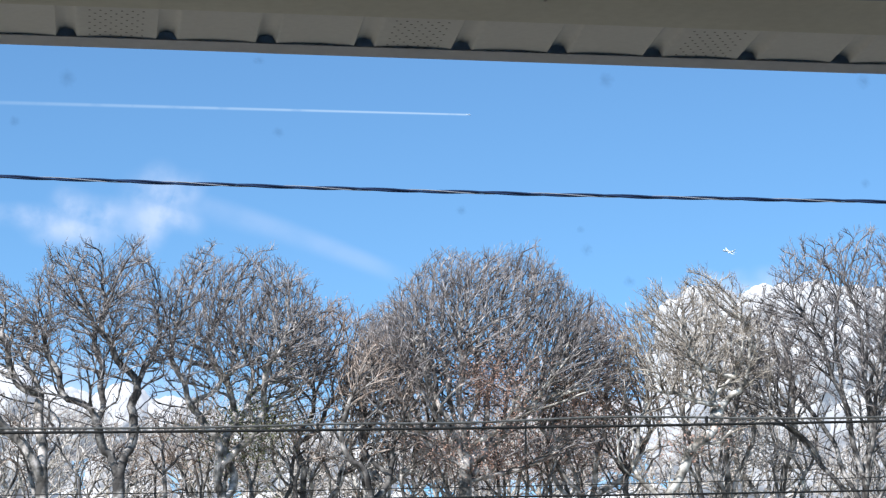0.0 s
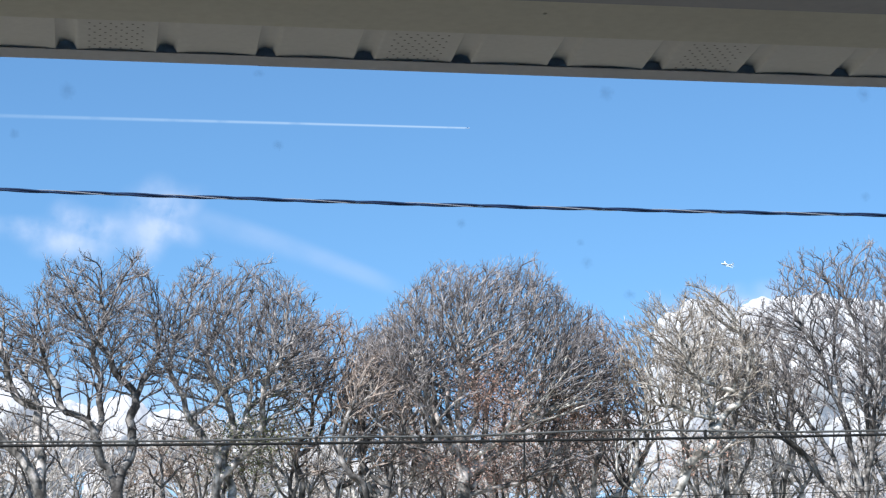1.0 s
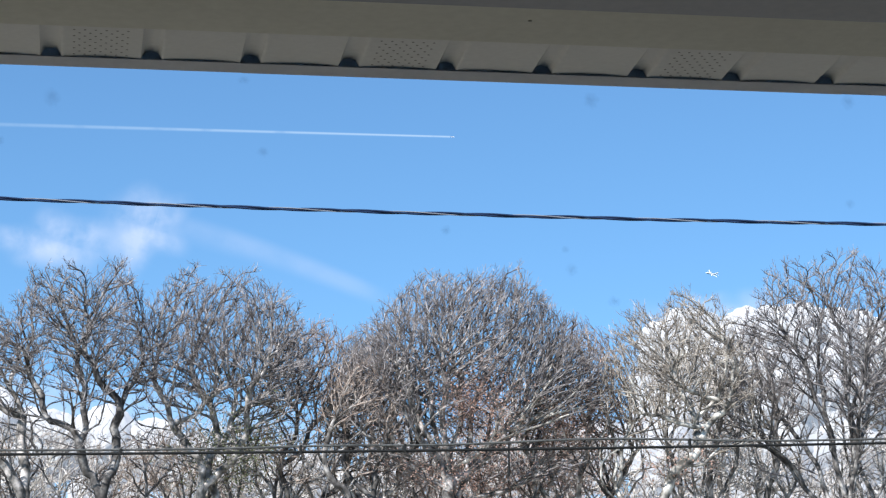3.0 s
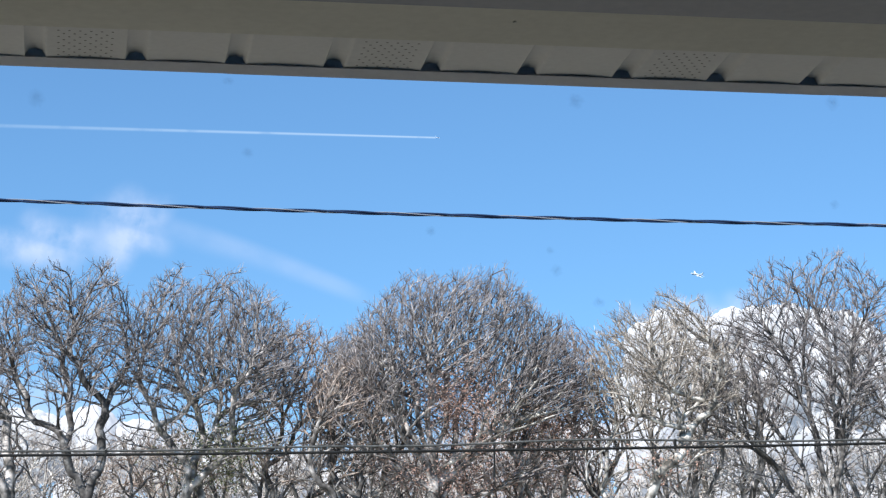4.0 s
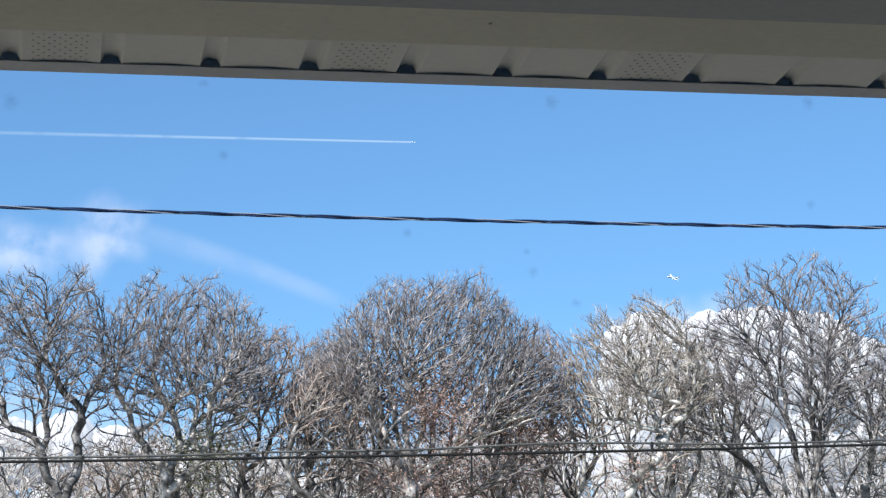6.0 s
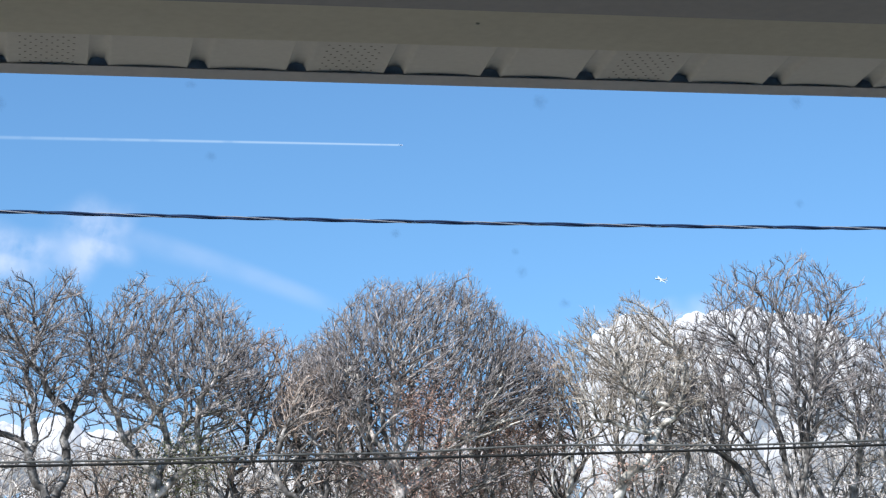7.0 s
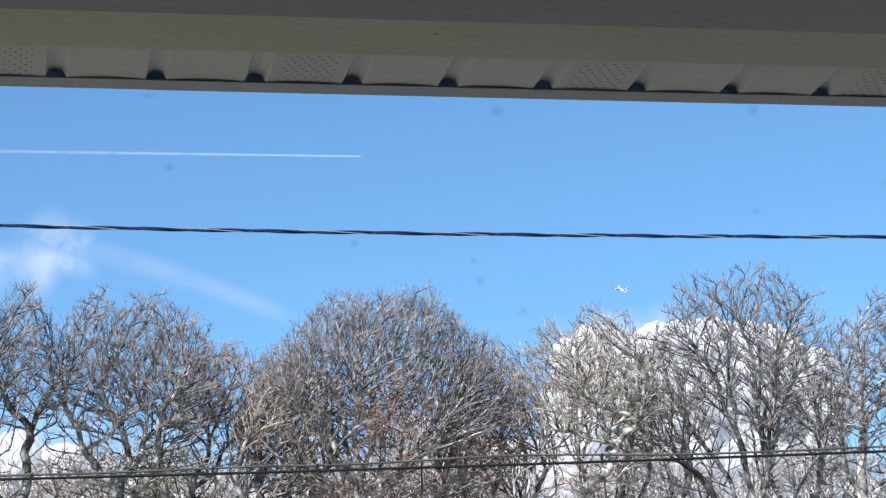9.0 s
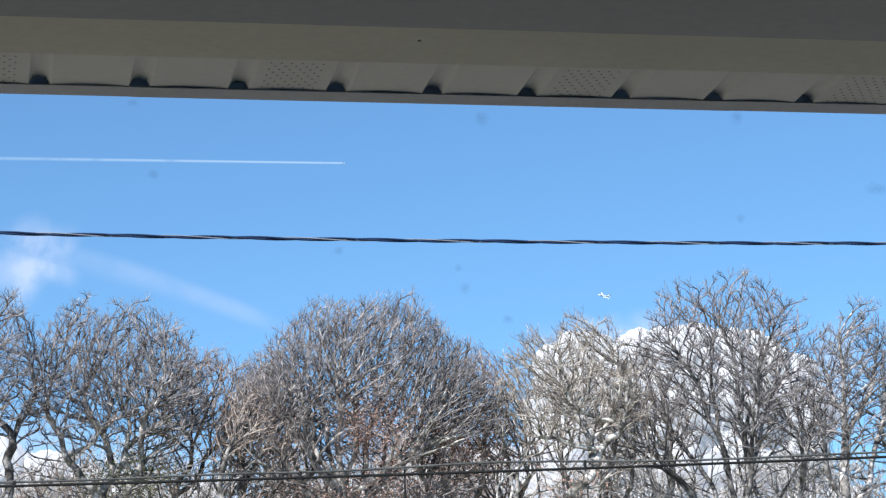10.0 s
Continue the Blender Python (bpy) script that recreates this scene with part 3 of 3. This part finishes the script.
    tree("oak_tree", "gnarled bare oak with pale lichened limbs", 17.0, 74, [(18.3, 12.9, 2.0, 4.0), (16.7, 12.8, 1.3, 3.6)], 0.155, 16, BARK_PALE, TWIG_PALE, 10.2, [
        (-1, 1.0, 24, 36, 4.9, -0.1), (0, 0.68, -60, -98, 1.9, -0.15), (0, 1.0, 5, -25, 1.8, 0.1), (0, 0.38, 78, 50, 3.0, 0.15), (0, 0.5, -18, -5, 3.0, 0.3), (-1, 0.9, -28, -12, 4.2, 0.2),
        (0, 0.85, -50, -75, 1.8, -0.2), (5, 0.6, 20, 5, 2.2, 0.2), (5, 0.4, -45, -20, 1.8, -0.1), (4, 0.4, 30, 15, 2.0, -0.2)],
        lean=0.05, number=3000, sway=0.85, gnarl=0.25, depth=2.0, twiglets=0.9, leaves=(DEAD_LEAF, 500, [(17.9, 11.6, 1.2, 0.6)], 0.04))
    tree("tall_tree", "tall slender bare tree with steep fanning limbs", 23.5, 75.5, [(22.3, 13.0, 2.5, 5.3), (24.0, 13.0, 2.5, 5.55), (20.6, 12.6, 1.4, 4.0)], 0.14, 27, BARK_DARK, TWIG, 10.4, [
        (-1, 1.0, -10, -27, 6.2, -0.05), (-1, 0.98, 10, -14, 6.8, 0.05), (-1, 0.95, 8, 24, 6.2, 0.12), (-1, 0.9, -26, -48, 5.0, 0.15), (-1, 0.92, 22, 40, 5.2, -0.15), (-1, 0.96, -16, -36, 6.2, 0.25),
        (1, 0.45, 12, 20, 3.6, -0.1), (0, 0.5, -8, 8, 3.4, 0.12), (2, 0.4, -5, -2, 3.8, -0.2), (-1, 0.97, 2, 8, 6.4, -0.25), (3, 0.5, -30, -55, 2.6, 0.0)],
        number=3700, step=0.16, kill=0.21, gnarl=0.085, lift=0.2, fan=0.6, depth=2.4, shell=0.55, twiglets=0.7)
    tree("tall_tree", "slim bare tree with straight rising limbs", 26.7, 75, [(27.6, 12.8, 1.7, 4.7), (26.4, 12.5, 1.0, 4.2)], 0.18, 18, BARK, TWIG, 11.0, [
        (-1, 1.0, 5, 2, 5.6, 0.0), (-1, 0.95, 28, 14, 5.0, 0.15), (-1, 0.95, -22, -6, 4.2, -0.1), (0, 0.4, 30, 22, 3.0, 0.1), (0, 0.55, -25, -12, 2.6, 0.1)], number=2300, gnarl=0.12, lift=0.15, step=0.16, depth=1.8)
    for x, y, top, rx, seed, number in ((19.4, 78, 16.6, 1.8, 17, 1100), (21.4, 79, 16.9, 1.8, 47, 900), (25.6, 78, 16.9, 1.7, 37, 1000)):
        tree("tall_tree", "slender bare tree with many steep thin stems", x, y, [(x, 12.6, rx, top - 12.6)], 0.14, seed, BARK, TWIG_PALE, 9.4, fans=6, spread=(-34, 34), number=number, gnarl=0.12, lift=0.25, step=0.16, depth=1.6, twiglets=0.7)
    tree("tall_tree", "slim bare tree at the wood's edge", 30.6, 77, [(30.6, 12.6, 2.2, 4.8)], 0.18, 19, BARK, TWIG, 10.5, fans=5, spread=(-40, 40), number=1200, gnarl=0.15, step=0.16)
    # crooked lower growth under and between the big crowns
    low = ((-2.6, 77, 13.4, 1.7, BARK_DARK), (1.6, 78, 13.0, 1.9, BARK_DARK), (3.2, 80, 13.6, 2.0, BARK_DARK), (5.6, 76.5, 13.2, 1.8, BARK_DARK), (7.4, 80, 13.6, 2.0, BARK_PALE), (9.4, 77, 13.3, 1.7, BARK), (10.6, 80, 13.4, 1.8, BARK_PALE),
           (12.6, 77.5, 13.0, 1.8, BARK_DARK), (14.2, 79, 13.8, 1.9, BARK_PALE), (15.6, 76.5, 13.6, 1.6, BARK_DARK), (19.8, 77, 13.4, 1.8, BARK), (21.8, 80, 13.6, 1.8, BARK_PALE), (25.2, 79, 13.8, 1.8, BARK), (28.4, 79, 13.4, 2.0, BARK_PALE))
    for i, (x, y, top, rx, bark) in enumerate(low):
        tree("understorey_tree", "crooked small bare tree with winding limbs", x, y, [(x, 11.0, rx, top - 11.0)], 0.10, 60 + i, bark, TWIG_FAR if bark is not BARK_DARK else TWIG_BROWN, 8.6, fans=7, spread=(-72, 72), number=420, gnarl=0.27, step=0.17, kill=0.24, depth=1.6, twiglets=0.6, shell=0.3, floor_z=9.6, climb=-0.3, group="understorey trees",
            leaves=(DEAD_LEAF, 1500, [(x, 11.6, 1.4, 1.0)], 0.03) if 9 < x < 15 else None)
    # further back, between the crowns
    for i, (x, y, top, rx, number) in enumerate(((-2.0, 90, 15.0, 5.0, 2100), (5.0, 91, 15.6, 4.6, 2300), (10.6, 90, 15.4, 4.0, 2000), (16.2, 91, 16.2, 4.6, 2400), (23.0, 88, 14.8, 4.4, 1400), (31.0, 92, 15.6, 5.0, 1300))):
        lv = (DEAD_LEAF, 7000, [(17.0, 14.6, 2.2, 2.0)], 0.038) if i == 3 else (IVY, 1800, [(5.4, 13.6, 1.6, 1.2)], 0.06) if i == 1 else None
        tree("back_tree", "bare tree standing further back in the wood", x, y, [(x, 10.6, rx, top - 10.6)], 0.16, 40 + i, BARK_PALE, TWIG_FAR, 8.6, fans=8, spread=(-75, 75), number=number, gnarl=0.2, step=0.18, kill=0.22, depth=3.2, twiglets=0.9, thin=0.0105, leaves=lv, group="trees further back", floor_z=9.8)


wood()


# ---- sky: clouds, trails, aircraft ----
def cumulus(name, label, y, lobes, seed):
    rs = np.random.RandomState(seed)
    thing = tagged(new(name), label, "cloud", "cumulus clouds")
    for x, z, r in lobes:
        bm = bmesh.new()
        bmesh.ops.create_icosphere(bm, subdivisions=6 if z > 535 and y < 3450 else 5 if y < 3600 else 4, radius=1.0)
        mid, off = Vector((x, y, z - 10)), Vector(rs.rand(3) * 50)
        for v in bm.verts:
            p = v.co * 1.0 + off
            h = 0.22 * noise.noise(p * 1.3)
            for scale, height in ((2.1, 0.16), (4.6, 0.07), (10.0, 0.03)):
                d = noise.voronoi(p * scale)[0][0]
                h += height * math.sqrt(max(0.0, 1.0 - 1.6 * d * d))
            v.co = mid + v.co * (r * (0.80 + h))
        for f in bm.faces:
            f.smooth = True
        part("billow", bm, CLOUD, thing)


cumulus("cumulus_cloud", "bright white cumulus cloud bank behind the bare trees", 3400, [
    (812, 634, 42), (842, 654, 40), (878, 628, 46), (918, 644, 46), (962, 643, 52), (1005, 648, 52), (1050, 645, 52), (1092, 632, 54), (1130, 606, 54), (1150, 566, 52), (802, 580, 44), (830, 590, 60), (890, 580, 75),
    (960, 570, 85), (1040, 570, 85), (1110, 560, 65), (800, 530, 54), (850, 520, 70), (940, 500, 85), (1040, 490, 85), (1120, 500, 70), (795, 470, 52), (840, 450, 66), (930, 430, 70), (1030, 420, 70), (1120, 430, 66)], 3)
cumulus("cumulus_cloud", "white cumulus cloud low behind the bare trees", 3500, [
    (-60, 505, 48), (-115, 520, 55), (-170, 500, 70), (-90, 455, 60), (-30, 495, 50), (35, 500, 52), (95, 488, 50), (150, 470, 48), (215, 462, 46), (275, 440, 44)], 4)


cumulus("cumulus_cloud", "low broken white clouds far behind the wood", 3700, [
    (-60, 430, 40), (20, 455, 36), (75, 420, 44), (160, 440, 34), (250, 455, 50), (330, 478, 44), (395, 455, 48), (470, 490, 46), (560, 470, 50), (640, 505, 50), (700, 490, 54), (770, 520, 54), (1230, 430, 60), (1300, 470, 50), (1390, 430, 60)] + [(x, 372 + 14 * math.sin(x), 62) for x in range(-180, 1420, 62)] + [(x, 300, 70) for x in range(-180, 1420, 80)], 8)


def lobed_sheet(name, label, mat, centre, half_w, half_h, seed, turn=0.0):
    """A thin lobed veil; UV x runs from 0 at the rim to 1 in the middle."""
    bm = bmesh.new()
    uv = bm.loops.layers.uv.new("UVMap")
    n, rings = 72, 10
    rs = np.random.RandomState(seed)
    ph = rs.rand(6) * 6.28
    weight = {}
    mid = bm.verts.new((0, 0, 0))
    weight[mid] = 1.0
    rows = []
    for k in range(1, rings + 1):
        row = []
        for i in range(n):
            a = 2 * math.pi * i / n
            rr = 1 + sum(0.09 * math.sin((j + 2) * a + ph[j]) for j in range(5))
            x, z = half_w * rr * k / rings * math.cos(a), half_h * rr * k / rings * math.sin(a)
            v = bm.verts.new((x * math.cos(turn) - z * math.sin(turn), 12 * noise.noise(Vector((x, 0, z)) * 0.01), x * math.sin(turn) + z * math.cos(turn)))
            weight[v] = 1 - k / rings
            row.append(v)
        rows.append(row)
    for i in range(n):
        bm.faces.new((mid, rows[0][i], rows[0][(i + 1) % n]))
        for k in range(rings - 1):
            bm.faces.new((rows[k][i], rows[k + 1][i], rows[k + 1][(i + 1) % n], rows[k][(i + 1) % n]))
    for f in bm.faces:
        for l in f.loops:
            l[uv].uv = (weight[l.vert], 1.0)
    ob = part(name, bm, mat)
    ob.location = centre
    return tagged(ob, label, "cloud", "thin clouds")


S = 1.3
for x, z, w, h, seed in ((772, 590, 70, 95, 21), (790, 500, 75, 80, 22), (838, 655, 60, 34, 23), (905, 655, 70, 40, 24), (1165, 585, 70, 90, 25), (-90, 520, 120, 60, 26), (60, 500, 130, 60, 27), (230, 470, 140, 60, 28), (420, 470, 150, 60, 29), (600, 490, 140, 70, 30), (720, 460, 110, 80, 31), (980, 420, 220, 70, 32), (150, 410, 260, 50, 33), (560, 410, 260, 50, 34)):
    lobed_sheet("cloud_haze", "soft white haze round the cumulus bank", HAZE, (x, 3290, z), w, h, seed)
lobed_sheet("wispy_cloud", "thin ragged white cloud wisp in blue sky", WISP, (-30 * S, 3900, 663 * S), 92 * S, 48 * S, 5)
lobed_sheet("wispy_cloud", "thin ragged white cloud wisp in blue sky", WISP, (72 * S, 3905, 685 * S), 66 * S, 58 * S, 6, 0.35)


def trail(name, label, mat, a, b, w0, w1, bow=0.0):
    """A flat-lying ribbon of vapour; UV x is 0 at both edges and 1 along the middle, UV y is 0 at its old end."""
    bm = bmesh.new()
    uv = bm.loops.layers.uv.new("UVMap")
    n, A, B = 60, Vector(a), Vector(b)
    side = (B - A).cross(Vector((0, 1, 0))).normalized()
    rows = []
    for i in range(n + 1):
        t = i / n
        c = A.lerp(B, t) + side * (bow * math.sin(math.pi * t))
        w = w0 + (w1 - w0) * t
        rows.append([(bm.verts.new(c + side * w * s + Vector((0, 0.3 * w * (s * s - 1), 0))), 1 - abs(s), t) for s in (-1, -0.5, 0, 0.5, 1)])
    for i in range(n):
        for j in range(4):
            q = (rows[i][j], rows[i + 1][j], rows[i + 1][j + 1], rows[i][j + 1])
            f = bm.faces.new([v for v, _, _ in q])
            for l, (_, u, t) in zip(f.loops, q):
                l[uv].uv = (u, min(t, 1.0))
    tagged(part(name, bm, mat), label, "contrail", "contrails")


trail("old_contrail", "faint spread-out white contrail fading into blue", STREAK, (385 * S, 3880, 590 * S), (85 * S, 3880, 688 * S), 15 * S, 24 * S, -9)
TIP = (592.8, 4000, 1078.0)
trail("contrail", "crisp white contrail behind a high aircraft", TRAIL, (-700, 4000, 1070.97), TIP, 6.6, 2.3)


def jet(name, label, place, heading, bank, length):
    """An airliner: nose along +x before turning."""
    thing = tagged(new(name), label, "aircraft")
    L = length
    bm = bmesh.new()
    prof = [(-0.5, 0.008), (-0.42, 0.028), (-0.28, 0.048), (-0.1, 0.054), (0.3, 0.054), (0.42, 0.045), (0.475, 0.028), (0.5, 0.004)]
    rings = []
    for px, pr in prof:
        lift = 0.03 * max(0.0, -px - 0.2)
        rings.append([bm.verts.new((px * L, pr * L * math.cos(a), pr * L * math.sin(a) + lift * L)) for a in (2 * math.pi * i / 14 for i in range(14))])
    for r0, r1 in zip(rings, rings[1:]):
        for i in range(14):
            bm.faces.new((r0[i], r0[(i + 1) % 14], r1[(i + 1) % 14], r1[i]))
    bm.faces.new(rings[0][::-1])
    bm.faces.new(rings[-1])
    part("fuselage", bm, PAINT, thing)

    def plate(pname, pts, up):
        bm = bmesh.new()
        up = Vector(up) * L
        a = [bm.verts.new(Vector(p) * L + up) for p in pts]
        b = [bm.verts.new(Vector(p) * L - up) for p in pts]
        bm.faces.new(a)
        bm.faces.new(b[::-1])
        for i in range(len(a)):
            j = (i + 1) % len(a)
            bm.faces.new((a[j], a[i], b[i], b[j]))
        bmesh.ops.recalc_face_normals(bm, faces=bm.faces)
        part(pname, bm, PAINT, thing)

    for s in (1, -1):
        plate("wing", [(0.12, 0.04 * s, -0.02), (-0.10, 0.46 * s, 0.03), (-0.15, 0.46 * s, 0.03), (-0.10, 0.04 * s, -0.02)], (0, 0, 0.005))
        plate("tailplane", [(-0.38, 0.02 * s, 0.02), (-0.47, 0.17 * s, 0.03), (-0.50, 0.17 * s, 0.03), (-0.48, 0.02 * s, 0.02)], (0, 0, 0.003))
        bm = bmesh.new()
        bmesh.ops.create_cone(bm, cap_ends=True, segments=12, radius1=0.022 * L, radius2=0.028 * L, depth=0.10 * L, matrix=Matrix.Translation((0.06 * L, 0.16 * s * L, -0.04 * L)) @ Matrix.Rotation(math.pi / 2, 4, "Y"))
        part("engine", bm, PAINT, thing)
    plate("fin", [(-0.34, 0, 0.045), (-0.48, 0, 0.20), (-0.52, 0, 0.20), (-0.48, 0, 0.03)], (0, 0.004, 0))
    thing.matrix_world = Matrix.Translation(place) @ Matrix.Rotation(math.atan2(heading[1], heading[0]), 4, "Z") @ Matrix.Rotation(radians(bank), 4, "X")
    return thing


jet("airliner", "small white jet airliner flying low over the wood", (770.4 * 4600 / 3000, 4600, 1.75 + 643.0 * 4600 / 3000), (-0.86, -0.5), -38, 30)
jet("distant_jet", "tiny bright jet at the head of its contrail", (TIP[0] + 4, TIP[1], TIP[2]), (1, 0.1), 0, 7)


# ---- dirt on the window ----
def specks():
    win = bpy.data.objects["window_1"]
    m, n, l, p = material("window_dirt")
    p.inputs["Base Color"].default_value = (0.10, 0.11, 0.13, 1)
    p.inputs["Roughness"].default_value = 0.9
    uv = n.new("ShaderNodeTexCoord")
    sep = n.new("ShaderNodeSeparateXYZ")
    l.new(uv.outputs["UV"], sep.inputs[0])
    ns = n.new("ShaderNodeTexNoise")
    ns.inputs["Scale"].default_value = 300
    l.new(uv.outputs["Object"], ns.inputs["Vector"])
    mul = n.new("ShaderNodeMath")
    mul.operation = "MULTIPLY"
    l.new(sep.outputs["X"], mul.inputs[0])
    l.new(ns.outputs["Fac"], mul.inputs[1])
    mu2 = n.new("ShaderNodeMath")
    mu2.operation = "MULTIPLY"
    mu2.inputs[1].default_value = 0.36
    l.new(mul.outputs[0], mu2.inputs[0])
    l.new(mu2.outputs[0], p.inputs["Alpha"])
    rs = np.random.RandomState(9)
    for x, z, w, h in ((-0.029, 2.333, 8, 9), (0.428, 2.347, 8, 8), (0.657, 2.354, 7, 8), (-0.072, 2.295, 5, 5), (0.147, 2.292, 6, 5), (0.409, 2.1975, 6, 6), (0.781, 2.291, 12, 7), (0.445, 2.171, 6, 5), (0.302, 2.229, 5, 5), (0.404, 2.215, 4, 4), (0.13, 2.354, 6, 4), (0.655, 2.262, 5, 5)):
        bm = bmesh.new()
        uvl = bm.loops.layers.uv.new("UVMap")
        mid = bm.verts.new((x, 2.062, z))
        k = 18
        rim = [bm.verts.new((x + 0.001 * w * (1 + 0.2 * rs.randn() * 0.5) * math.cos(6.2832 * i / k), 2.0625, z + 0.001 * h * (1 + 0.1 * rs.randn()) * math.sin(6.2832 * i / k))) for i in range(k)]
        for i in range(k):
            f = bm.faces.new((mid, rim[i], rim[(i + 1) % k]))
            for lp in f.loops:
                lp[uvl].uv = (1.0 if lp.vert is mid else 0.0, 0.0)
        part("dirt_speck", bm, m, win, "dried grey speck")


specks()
